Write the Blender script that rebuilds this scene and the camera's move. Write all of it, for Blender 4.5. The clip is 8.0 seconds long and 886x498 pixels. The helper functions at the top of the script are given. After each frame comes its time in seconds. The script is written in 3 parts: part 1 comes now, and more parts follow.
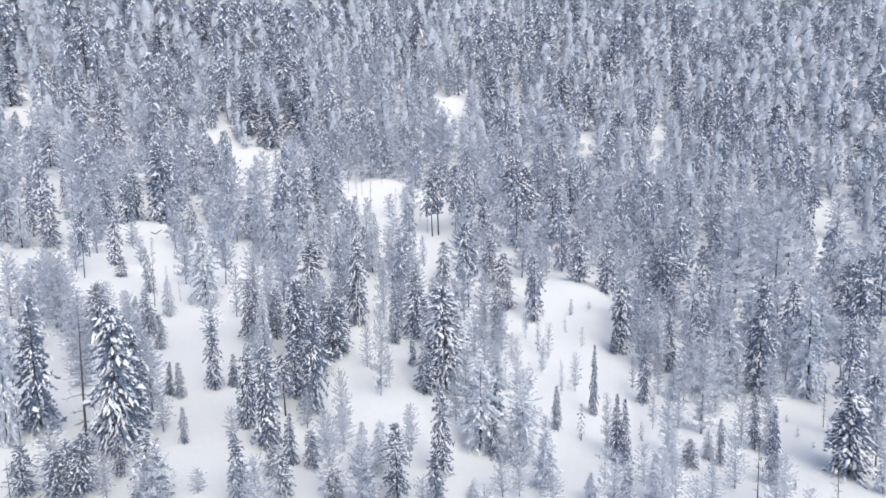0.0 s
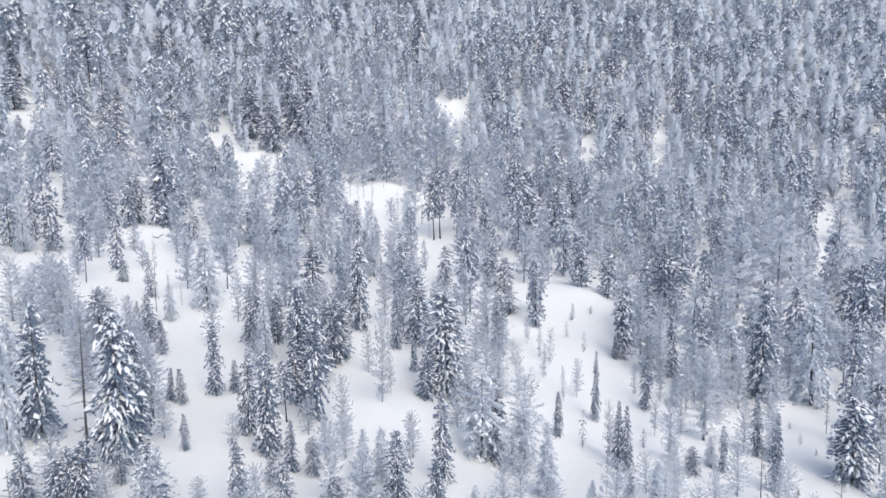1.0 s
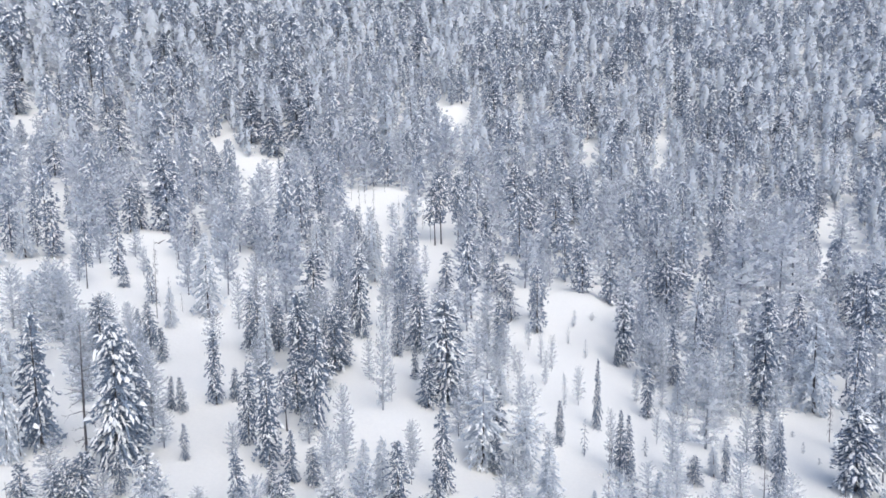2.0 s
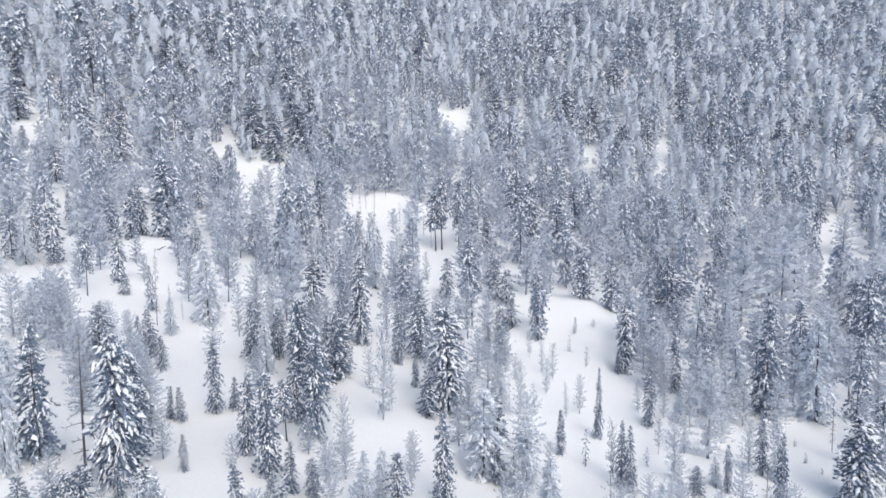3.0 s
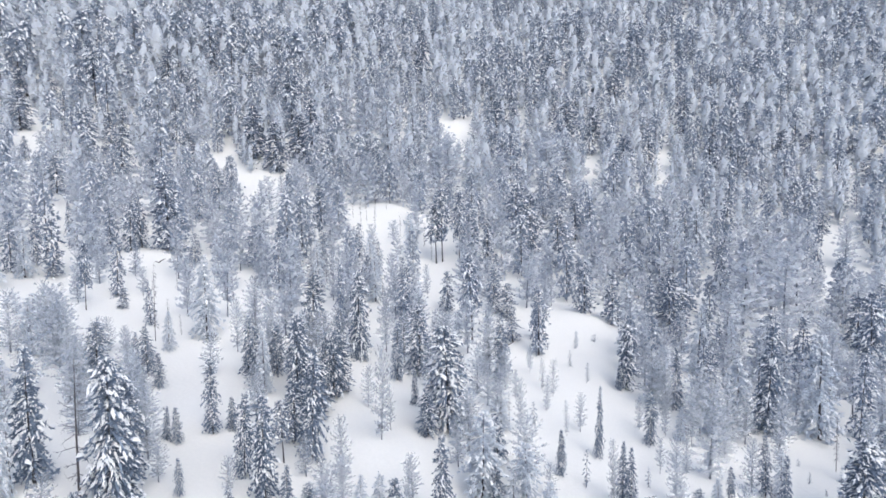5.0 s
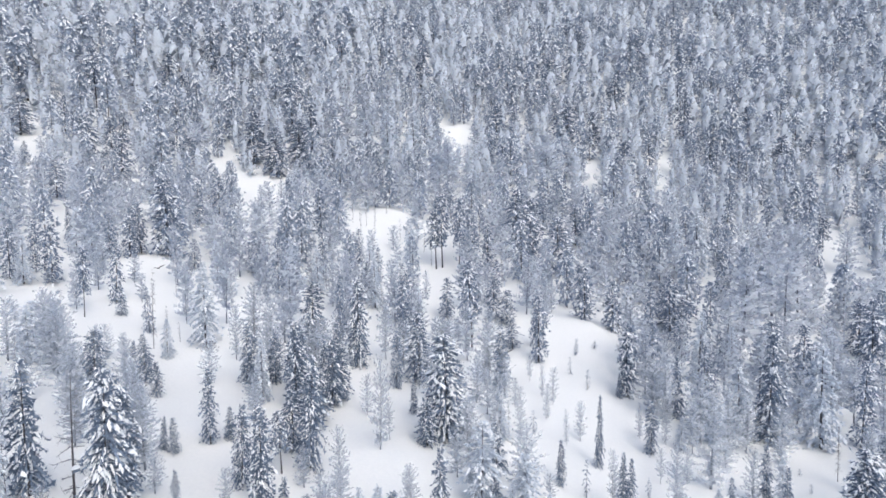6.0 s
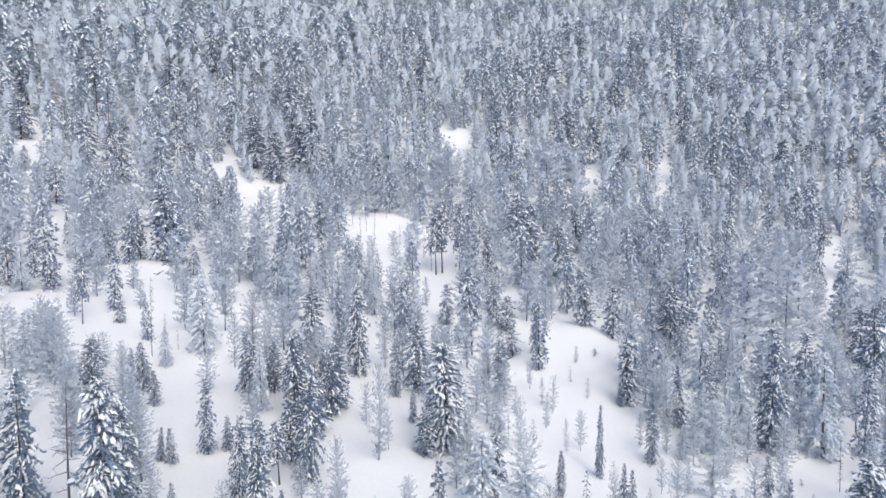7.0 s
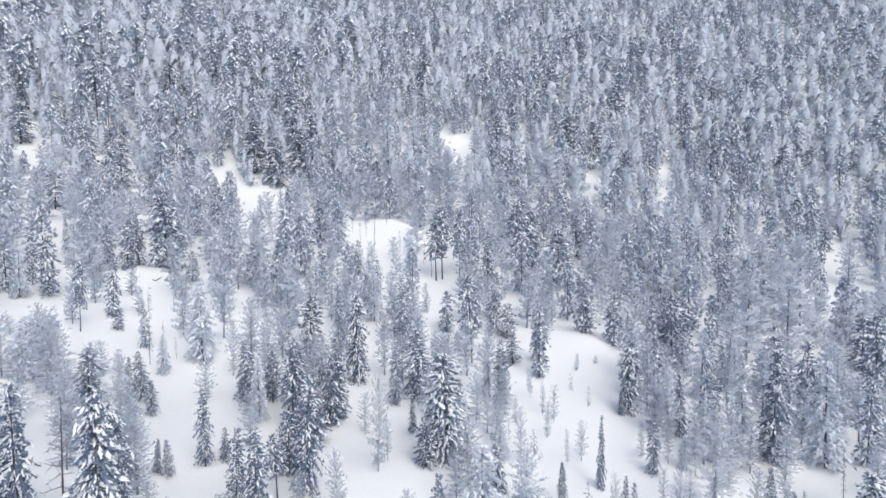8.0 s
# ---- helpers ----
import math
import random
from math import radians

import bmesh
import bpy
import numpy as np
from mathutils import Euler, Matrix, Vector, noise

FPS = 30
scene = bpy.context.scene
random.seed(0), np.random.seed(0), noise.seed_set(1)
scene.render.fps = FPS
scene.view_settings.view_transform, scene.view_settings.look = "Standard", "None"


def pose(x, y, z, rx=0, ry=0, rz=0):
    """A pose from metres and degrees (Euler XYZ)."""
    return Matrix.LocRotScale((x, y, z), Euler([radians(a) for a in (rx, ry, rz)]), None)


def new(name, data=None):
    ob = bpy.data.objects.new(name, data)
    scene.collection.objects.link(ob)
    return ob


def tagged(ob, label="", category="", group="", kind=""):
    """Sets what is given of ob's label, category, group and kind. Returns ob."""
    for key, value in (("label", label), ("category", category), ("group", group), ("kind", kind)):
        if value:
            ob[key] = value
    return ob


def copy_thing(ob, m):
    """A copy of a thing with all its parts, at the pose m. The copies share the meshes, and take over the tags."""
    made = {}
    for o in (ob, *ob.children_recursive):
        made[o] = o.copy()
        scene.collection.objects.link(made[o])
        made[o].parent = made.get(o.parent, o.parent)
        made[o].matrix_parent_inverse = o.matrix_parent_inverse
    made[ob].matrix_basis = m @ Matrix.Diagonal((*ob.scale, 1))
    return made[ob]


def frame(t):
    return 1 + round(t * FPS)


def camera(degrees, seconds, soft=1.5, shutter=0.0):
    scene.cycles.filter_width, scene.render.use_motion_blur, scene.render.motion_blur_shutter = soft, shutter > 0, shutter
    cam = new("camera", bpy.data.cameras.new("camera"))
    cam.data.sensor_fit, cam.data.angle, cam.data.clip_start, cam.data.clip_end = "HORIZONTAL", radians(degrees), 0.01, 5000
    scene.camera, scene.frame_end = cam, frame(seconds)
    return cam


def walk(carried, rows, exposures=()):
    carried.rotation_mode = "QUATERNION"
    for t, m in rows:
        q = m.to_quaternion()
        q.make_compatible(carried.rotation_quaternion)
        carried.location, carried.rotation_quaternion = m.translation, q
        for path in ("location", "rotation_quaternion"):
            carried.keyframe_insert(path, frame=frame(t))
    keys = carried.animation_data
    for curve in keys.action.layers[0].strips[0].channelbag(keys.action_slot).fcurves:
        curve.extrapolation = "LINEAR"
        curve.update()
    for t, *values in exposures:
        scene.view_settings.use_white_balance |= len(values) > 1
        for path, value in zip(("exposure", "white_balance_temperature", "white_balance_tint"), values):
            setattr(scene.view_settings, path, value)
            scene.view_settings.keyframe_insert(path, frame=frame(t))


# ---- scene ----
cam = camera(78.0, 8.0, soft=1.65)
# seconds, eye in metres, Euler degrees: a slow climb forwards over the valley
ROWS = [
    (0.0, 0.000, 0.000, 60.000, 83.998, 1.492, -0.157),
    (0.5, 0.008, 0.046, 60.208, 84.112, 1.459, -0.065),
    (1.0, 0.014, 0.123, 60.459, 84.255, 1.432, 0.015),
    (1.5, 0.021, 0.224, 60.744, 84.421, 1.409, 0.085),
    (2.0, 0.035, 0.339, 61.054, 84.603, 1.389, 0.147),
    (2.5, 0.059, 0.465, 61.383, 84.794, 1.370, 0.201),
    (3.0, 0.096, 0.596, 61.724, 84.989, 1.349, 0.248),
    (3.5, 0.145, 0.729, 62.073, 85.186, 1.328, 0.290),
    (4.0, 0.206, 0.865, 62.426, 85.380, 1.304, 0.328),
    (4.5, 0.277, 1.004, 62.780, 85.569, 1.277, 0.361),
    (5.0, 0.356, 1.149, 63.134, 85.754, 1.247, 0.390),
    (5.5, 0.437, 1.304, 63.487, 85.932, 1.214, 0.416),
    (6.0, 0.515, 1.475, 63.841, 86.106, 1.178, 0.437),
    (6.5, 0.584, 1.668, 64.196, 86.276, 1.140, 0.455),
    (7.0, 0.634, 1.895, 64.557, 86.445, 1.100, 0.469),
    (7.5, 0.656, 2.165, 64.926, 86.618, 1.060, 0.477),
    (8.0, 0.639, 2.491, 65.310, 86.797, 1.020, 0.479),
]
walk(cam, [(t, pose(*row)) for t, *row in ROWS], exposures=[(0.0, 0.35, 6230, 6), (8.0, 0.35, 6230, 6)])

# ---- light: a high overcast with a faint sun behind it ----
SUN_HEIGHT, SUN_TURN = radians(48), radians(150)
world = bpy.data.worlds.new("overcast_sky")
scene.world = world
world.use_nodes = True
wn, wl = world.node_tree.nodes, world.node_tree.links
sky = wn.new("ShaderNodeTexSky")
sky.sky_type = "NISHITA"
sky.sun_disc = False
sky.sun_elevation, sky.sun_rotation = SUN_HEIGHT, SUN_TURN
sky.air_density, sky.dust_density, sky.ozone_density = 1.0, 4.0, 1.0
wl.new(sky.outputs["Color"], wn["Background"].inputs["Color"])
wn["Background"].inputs["Strength"].default_value = 0.15
sun = new("sun", bpy.data.lights.new("sun", "SUN"))
sun.data.energy, sun.data.angle, sun.data.color = 0.5, radians(90), (1.0, 0.97, 0.93)
toward_sun = Vector((math.sin(SUN_TURN) * math.cos(SUN_HEIGHT), math.cos(SUN_TURN) * math.cos(SUN_HEIGHT), math.sin(SUN_HEIGHT)))
sun.matrix_world = Matrix.Translation((0, 0, 300)) @ toward_sun.to_track_quat("Z", "Y").to_matrix().to_4x4()


# ---- materials ----
def material(name, rough, low, high, grain, patch, bump=0.0, bump_scale=8.0, island=0.0, sheer=0.0, veil=()):
    """A two-scale mottled surface between two colours; island: how far each loose piece differs; sheer: how much light passes;
    veil: least and most cover of a spray of twigs too fine to build, and the scale of its gaps."""
    mat = bpy.data.materials.new(name)
    mat.use_nodes = True
    n, l = mat.node_tree.nodes, mat.node_tree.links
    bsdf = n["Principled BSDF"]
    bsdf.inputs["Roughness"].default_value = rough
    bsdf.inputs["Specular IOR Level"].default_value = 0.25
    co = n.new("ShaderNodeTexCoord")
    fine, wide = n.new("ShaderNodeTexNoise"), n.new("ShaderNodeTexNoise")
    fine.inputs["Scale"].default_value, wide.inputs["Scale"].default_value = grain, patch
    fine.inputs["Detail"].default_value = 4
    for tex in (fine, wide):
        l.new(co.outputs["Object"], tex.inputs["Vector"])
    add = n.new("ShaderNodeMath")
    add.operation = "ADD"
    l.new(fine.outputs["Fac"], add.inputs[0])
    l.new(wide.outputs["Fac"], add.inputs[1])
    last = add
    if island:
        geo, each = n.new("ShaderNodeNewGeometry"), n.new("ShaderNodeMath")
        each.operation = "MULTIPLY_ADD"
        each.inputs[1].default_value = island
        l.new(geo.outputs["Random Per Island"], each.inputs[0])
        l.new(add.outputs[0], each.inputs[2])
        last = each
    ramp = n.new("ShaderNodeMapRange")
    ramp.inputs["From Min"].default_value, ramp.inputs["From Max"].default_value = 0.65, 1.35 + island
    l.new(last.outputs[0], ramp.inputs["Value"])
    mix = n.new("ShaderNodeMix")
    mix.data_type = "RGBA"
    mix.inputs["A"].default_value, mix.inputs["B"].default_value = (*low, 1), (*high, 1)
    l.new(ramp.outputs["Result"], mix.inputs["Factor"])
    l.new(mix.outputs["Result"], bsdf.inputs["Base Color"])
    if sheer:
        thin, both = n.new("ShaderNodeBsdfTranslucent"), n.new("ShaderNodeMixShader")
        both.inputs["Fac"].default_value = sheer
        l.new(mix.outputs["Result"], thin.inputs["Color"])
        l.new(bsdf.outputs["BSDF"], both.inputs[1])
        l.new(thin.outputs["BSDF"], both.inputs[2])
        l.new(both.outputs["Shader"], n["Material Output"].inputs["Surface"])
    if veil:
        gaps, cover = n.new("ShaderNodeTexNoise"), n.new("ShaderNodeMapRange")
        gaps.inputs["Scale"].default_value, gaps.inputs["Detail"].default_value = veil[2], 2
        l.new(co.outputs["Object"], gaps.inputs["Vector"])
        l.new(gaps.outputs["Fac"], cover.inputs["Value"])
        for socket, value in zip(("From Min", "From Max", "To Min", "To Max"), (0.35, 0.65, *veil[:2])):
            cover.inputs[socket].default_value = value
        clear, sparse = n.new("ShaderNodeBsdfTransparent"), n.new("ShaderNodeMixShader")
        l.new(cover.outputs["Result"], sparse.inputs["Fac"])
        l.new(clear.outputs["BSDF"], sparse.inputs[1])
        l.new((both if sheer else bsdf).outputs[0], sparse.inputs[2])
        l.new(sparse.outputs["Shader"], n["Material Output"].inputs["Surface"])
    if bump:
        tex, bmp = n.new("ShaderNodeTexNoise"), n.new("ShaderNodeBump")
        tex.inputs["Scale"].default_value, tex.inputs["Detail"].default_value = bump_scale, 5
        l.new(co.outputs["Object"], tex.inputs["Vector"])
        l.new(tex.outputs["Fac"], bmp.inputs["Height"])
        bmp.inputs["Strength"].default_value, bmp.inputs["Distance"].default_value = bump, 0.15
        l.new(bmp.outputs["Normal"], bsdf.inputs["Normal"])
    return mat


SNOW = material("drifted_snow", 0.75, (0.72, 0.73, 0.74), (0.79, 0.79, 0.79), 3.0, 0.06, 0.35, 1.6)
LOAD = material("snow_on_boughs", 0.8, (0.76, 0.79, 0.84), (0.87, 0.88, 0.90), 5.0, 0.7, 0.3, 6.0)
# needles mottled with rime; the blue cast of haze is mixed into both colours
NEEDLE = material("rimed_hazy_needles", 0.8, (0.055, 0.085, 0.14), (0.31, 0.38, 0.50), 5.0, 0.5, island=0.9)
FROST = material("hoar_frost_twigs", 0.85, (0.57, 0.62, 0.72), (0.82, 0.86, 0.92), 0.5, 0.11, island=0.1, sheer=0.4, veil=(0.5, 0.75, 3.0))
FURRED = material("close_furred_twigs", 0.9, (0.48, 0.53, 0.62), (0.70, 0.75, 0.83), 0.7, 0.11, 0.5, 3.0, sheer=0.2)
AIRY = material("airy_frosted_twigs", 0.85, (0.62, 0.67, 0.75), (0.84, 0.87, 0.91), 0.8, 0.11, island=0.1, sheer=0.4, veil=(0.18, 0.6, 6.0))
THIN_FROST = material("thinly_frosted_limbs", 0.85, (0.36, 0.41, 0.50), (0.60, 0.66, 0.76), 2.0, 0.11, island=0.15, sheer=0.2)
TWIG = material("dead_twigs", 0.9, (0.10, 0.10, 0.12), (0.34, 0.36, 0.40), 5.0, 0.6)
RIMED_BARK = material("rimed_bark", 0.9, (0.07, 0.075, 0.095), (0.26, 0.28, 0.33), 4.0, 0.5, 0.4, 8.0)
# slope and stilted pines: rimed needles, their colour paled to imitate distance haze
HAZED = material("hazed_rimed_needles", 0.85, (0.07, 0.10, 0.16), (0.37, 0.44, 0.57), 5.0, 0.12, island=0.8)
HOAR = material("rime_coated_needles", 0.85, (0.46, 0.52, 0.61), (0.75, 0.79, 0.86), 5.0, 0.5, island=0.8, sheer=0.2)
# needles of the far forest, lightened in colour as air haze would do
FAR_HAZED = material("far_hazed_needles", 0.85, (0.19, 0.235, 0.32), (0.50, 0.56, 0.67), 2.0, 0.12, island=0.8)
BARK = material("dark_bark", 0.9, (0.045, 0.045, 0.055), (0.13, 0.125, 0.13), 6.0, 0.8, 0.6, 9.0)

# ---- ground ----
# knolls and banks of drifted snow: x, y, radius, height
KNOLLS = [(33.8, 135.1, 9.0, 2.2), (-42.2, 105.8, 6.0, 2.0), (-73.9, 136.3, 7.0, 1.8), (7.1, 307.8, 10.0, 3.5), (-19.2, 205.1, 9.0, 2.0), (54.6, 78.0, 7.0, 1.2), (-6.9, 70.7, 8.0, 0.8)]


def soft_clip(a, low, high, ease):
    """a, levelling off smoothly beyond low and high."""
    over, under = np.maximum(a - high, 0), np.maximum(low - a, 0)
    return np.clip(a, low, high) + ease * (1 - np.exp(-over / ease)) - ease * (1 - np.exp(-under / ease))


def ground_z(x, y):
    """Height of the snow surface: a shallow valley that climbs into a mountainside."""
    x, y = np.asarray(x, float), np.asarray(y, float)
    u, v = soft_clip(x, -420, 420, 120) / 100, soft_clip(y, -60, 760, 90) / 100
    steep = np.where(v < 3.3, v * v, 3.3 * (2 * v - 3.3))
    z = 32.4 - 20.3 * u - 12.3 * v + 2.95 * u * v + 12.1 * steep + 2.4 * u * u
    z = z + 0.9 * np.sin(x / 17 + 1.3 * np.sin(y / 23)) * np.sin(y / 19 + 0.7)
    z = z + 0.35 * np.sin(x / 5.3 + 1.1 * np.sin(y / 7.1)) * np.sin(y / 6.2 + 1.4 * np.sin(x / 9.0))
    z = z + 0.10 * np.sin(x / 1.9 + 1.5 * np.sin(y / 2.7)) * np.sin(y / 2.2 + np.sin(x / 3.1))
    for kx, ky, r, h in KNOLLS:
        z = z + h * np.exp(-((x - kx) ** 2 + (y - ky) ** 2) / (r * r))
    return z


def spaced(core_low, core_high, step, reach_low, reach_high, grow):
    """Grid lines: even over the core, ever wider beyond it."""
    lines = list(np.arange(core_low, core_high, step))
    gap, at = step, core_high
    while at < reach_high:
        lines.append(at)
        gap *= grow
        at += gap
    gap, at = step, core_low - step
    while at > reach_low:
        lines.insert(0, at)
        gap *= grow
        at -= gap
    return np.array([reach_low, *lines, reach_high])


def build_ground():
    gx, gy = spaced(-65, 70, 1.3, -4500, 4500, 1.06), spaced(38, 140, 1.3, -1500, 4800, 1.04)
    xx, yy = np.meshgrid(gx, gy)
    zz = ground_z(xx, yy)
    verts = np.stack([xx, yy, zz], -1).reshape(-1, 3)
    w, h = len(gx), len(gy)
    i = (np.arange(h - 1)[:, None] * w + np.arange(w - 1)).ravel()
    faces = np.stack([i, i + 1, i + w + 1, i + w], 1)
    mesh = bpy.data.meshes.new("ground")
    mesh.from_pydata(verts.tolist(), [], faces.tolist())
    mesh.materials.append(SNOW)
    mesh.shade_smooth()
    tagged(new("ground", mesh), "deep soft untracked snow over a wooded mountain valley", "snow ground", kind="structure")


build_ground()


# ---- tree building ----
class Heap:
    """Vertices and triangles gathered into one mesh."""

    def __init__(self):
        self.v, self.f, self.n = [], [], 0

    def add(self, verts, faces):
        self.v.append(np.asarray(verts, float))
        self.f.append(np.asarray(faces, int) + self.n)
        self.n += len(verts)

    def arrays(self):
        return np.concatenate(self.v), np.concatenate(self.f)

    def mesh(self, name, mat, smooth=False, soft=False):
        v, f = self.arrays()
        if soft:
            f = facing_out(v, f)
        mesh = bpy.data.meshes.new(name)
        mesh.from_pydata(v.tolist(), [], f.tolist())
        mesh.materials.append(mat)
        if smooth or soft:
            mesh.shade_smooth()
        if soft:
            mesh.normals_split_custom_set_from_vertices(fur_normals(v).tolist())
        return mesh


def fur_normals(v):
    """Normals of a furry crown round an upright stem: outwards and somewhat up."""
    n = np.stack([v[:, 0], v[:, 1], np.full(len(v), 1.6)], 1)
    n[:, :2] /= np.linalg.norm(n[:, :2], axis=1)[:, None] + 0.4
    return n / np.linalg.norm(n, axis=1)[:, None]


def facing_out(v, f):
    """The triangles, turned so that their fronts look away from the stem."""
    across = np.cross(v[f[:, 1]] - v[f[:, 0]], v[f[:, 2]] - v[f[:, 0]])
    flip = (across * fur_normals(v)[f[:, 0]]).sum(1) < 0
    f = f.copy()
    f[flip] = f[flip][:, ::-1]
    return f


def strip(a, b):
    """Two triangles between each pair of stations of two rails of n points, numbered from a and from b."""
    out = []
    for p, q, r, s in zip(a[:-1], a[1:], b[:-1], b[1:]):
        out += [(p, q, s), (p, s, r)]
    return out


def tube(heap, points, radii, sides=5):
    """A tapered limb along points."""
    points = np.asarray(points, float)
    n = len(points)
    along = np.gradient(points, axis=0)
    along /= np.linalg.norm(along, axis=1)[:, None]
    side = np.cross(along, (0.31, 0.22, 0.92) if abs(along[0, 2]) < 0.8 else (1, 0.2, 0))
    side /= np.linalg.norm(side, axis=1)[:, None]
    up = np.cross(side, along)
    a = np.arange(sides) * 2 * np.pi / sides
    ring = np.cos(a)[None, :, None] * side[:, None] + np.sin(a)[None, :, None] * up[:, None]
    verts = (points[:, None] + ring * np.asarray(radii)[:, None, None]).reshape(-1, 3)
    faces = []
    for k in range(n - 1):
        for j in range(sides):
            p, q = k * sides + j, k * sides + (j + 1) % sides
            faces += [(p, q, q + sides), (p, q + sides, p + sides)]
    faces += [((n - 1) * sides, (n - 1) * sides + j, (n - 1) * sides + j + 1) for j in range(1, sides - 1)]
    heap.add(verts, faces)


def trunk_line(rng, height, sway):
    s = np.array([-0.04, 0.0, 0.2, 0.45, 0.7, 0.88, 1.0])
    bend = rng.uniform(-1, 1, 2) * sway
    pts = np.stack([bend[0] * s * s, bend[1] * s * s, s * height], 1)
    return s, pts


def clump(needles, snow, rng, at, ahead, size, blades, load, fine, broad=0.3):
    """A clump of needle tufts at a bough's end, its blades fanning out all round, with a cap of snow."""
    up = np.array([0, 0, 1.0])
    for _ in range(blades):
        way = rng.normal(size=3) * (1, 1, 0.7) + ahead * 0.7 - up * 0.25
        way *= size * rng.uniform(0.75, 1.25) / np.linalg.norm(way)
        foot = np.cross(way, rng.normal(size=3))
        foot *= broad * size / (np.linalg.norm(foot) + 1e-6)
        start = at - way * 0.25
        needles.add([start - foot, start + foot, at + way], [(0, 1, 2)])
    if rng.uniform() < 0.75 * load:
        along = ahead + np.array([*rng.uniform(-0.8, 0.8, 2), rng.uniform(-1.0, 0.0)])
        along = along / np.linalg.norm(along)
        across = np.cross(up, along)
        pad = size * rng.uniform(0.4, 1.0) * min(load, 1.2) * (1.0 if broad < 0.4 else 1.05)
        pillow(snow, at + up * size * 0.35 + along * size * 0.25, along, across / np.linalg.norm(across), pad * (1.25 if fine else 1.0), pad * rng.uniform(0.3, 0.6) * (1.0 if broad < 0.4 else 0.75), pad * rng.uniform(0.25, 0.45), not fine)


def pillow(snow, at, along, across, long, wide, high, plain=False):
    """A long soft pad of snow that sags at its ends and sides."""
    up = np.array([0, 0, 1.0])
    low = at - up * 0.35 * wide
    bend = across * (0.3 * wide * math.sin(37.0 * at[0] + 53.0 * at[1]))
    e1, e2, s1, s2 = low + along * long + bend - up * 0.15 * long, low - along * long * 0.85 + bend, low + across * wide + along * 0.3 * long, low - across * wide - along * 0.2 * long
    if plain:
        snow.add([e1, s1, e2, s2, at + up * high], [(0, 1, 4), (1, 2, 4), (2, 3, 4), (3, 0, 4)])
    else:
        r1, r2 = at + along * 0.45 * long + up * high, at - along * 0.4 * long + up * high * 0.9
        snow.add([e1, s1, e2, s2, r1, r2], [(0, 1, 4), (1, 2, 5), (2, 3, 5), (3, 0, 4), (1, 5, 4), (3, 4, 5)])


def bough(needles, snow, rng, root, azimuth, length, lift, sag, width, load, fine):
    """One bough: a thin drooping stem that bears two to four clumps of needles."""
    ahead = np.array([math.cos(azimuth), math.sin(azimuth), 0])
    side, up = np.array([-ahead[1], ahead[0], 0]), np.array([0, 0, 1.0])
    k = np.array([0.0, 0.5, 1.0])
    spine = root + ahead * (length * k)[:, None] + up * (length * (lift * k - sag * k ** 2))[:, None]
    spine = spine + side * (rng.uniform(-0.12, 0.12, 3) * length * k)[:, None]
    thick = side * 0.32 * width
    hang = up * 0.8 * width
    needles.add([spine[0], spine[1] + thick, spine[1] - thick - hang * 0.5, spine[1] - thick, spine[2]], [(0, 1, 2), (0, 2, 3), (1, 4, 2), (2, 4, 3)] if fine else [(0, 1, 3), (1, 4, 3)])
    count = (2 + (length > 0.8) + (length > 1.7)) if fine else (2 + (length > 1.2) + (length > 2.2))
    for j in range(count):
        q = 1 - 0.7 * (j + rng.uniform(0, 0.7)) / count
        at = np.array([np.interp(q, k, spine[:, c]) for c in range(3)])
        at = at + side * rng.uniform(-0.8, 0.8) * width * (1.3 - q) * 1.6 - up * rng.uniform(0, 0.3) * width
        clump(needles, snow, rng, at, ahead, width * rng.uniform(0.75, 1.15), 7 if fine else 6, load, fine)


def conifer(seed, boughs, radius, bare, load, profile, fine=True, sway=0.3, height=12.0, droop=0.0):
    """Trunk, needles and snow of a conifer of the given height, as three heaps."""
    rng = np.random.default_rng(seed)
    trunk, needles, snow = Heap(), Heap(), Heap()
    s, line = trunk_line(rng, height, sway)
    tube(trunk, line, np.interp(s, [-0.04, 0, 0.1, 1], [0.26, 0.23, 0.17, 0.02]) * height / 12, 5)
    turn = rng.uniform(0, 6.28)
    for i in range(boughs):
        q = (i + rng.uniform(0, 0.9)) / boughs
        f = bare + (0.985 - bare) * q ** 0.95
        turn += 2.399 + rng.uniform(-0.5, 0.5)
        reach = radius * np.interp(q, profile[0], profile[1]) * rng.choice([rng.uniform(0.45, 0.8), rng.uniform(0.8, 1.1)]) + 0.15
        root = np.array([np.interp(f, s, line[:, 0]), np.interp(f, s, line[:, 1]), f * height])
        lift = np.interp(q, [0, 0.5, 0.85, 1], [0.05, 0.2, 0.6, 1.3]) + rng.uniform(-0.15, 0.15) - 0.6 * droop * (1 - q)
        sag = np.interp(q, [0, 0.6, 1], [0.6, 0.55, 0.2]) + 0.5 * droop * (1 - q)
        width = (min(0.09 * reach + 0.2, 0.42) + rng.uniform(0, 0.08)) * (1.0 if fine else 1.2)
        bough(needles, snow, rng, root, turn, reach, lift, sag, width, load * rng.choice([0.35, 0.7, 0.95, 1.15], p=[0.2, 0.2, 0.3, 0.3]), fine)
    peak = line[-1]
    for a in (0.3, 2.4, 4.5):
        d = np.array([math.cos(a), math.sin(a), 0]) * 0.14
        needles.add([peak - [0, 0, 0.7], peak - [0, 0, 0.25] + d, peak + [0, 0, 0.25]], [(0, 1, 2)])
    if load > 0:
        tube(snow, [peak - [0, 0, 0.1], peak + [0, 0, 0.12], peak + [0, 0, 0.3]], [0.10, 0.13, 0.04], 5)
    return trunk, needles, snow


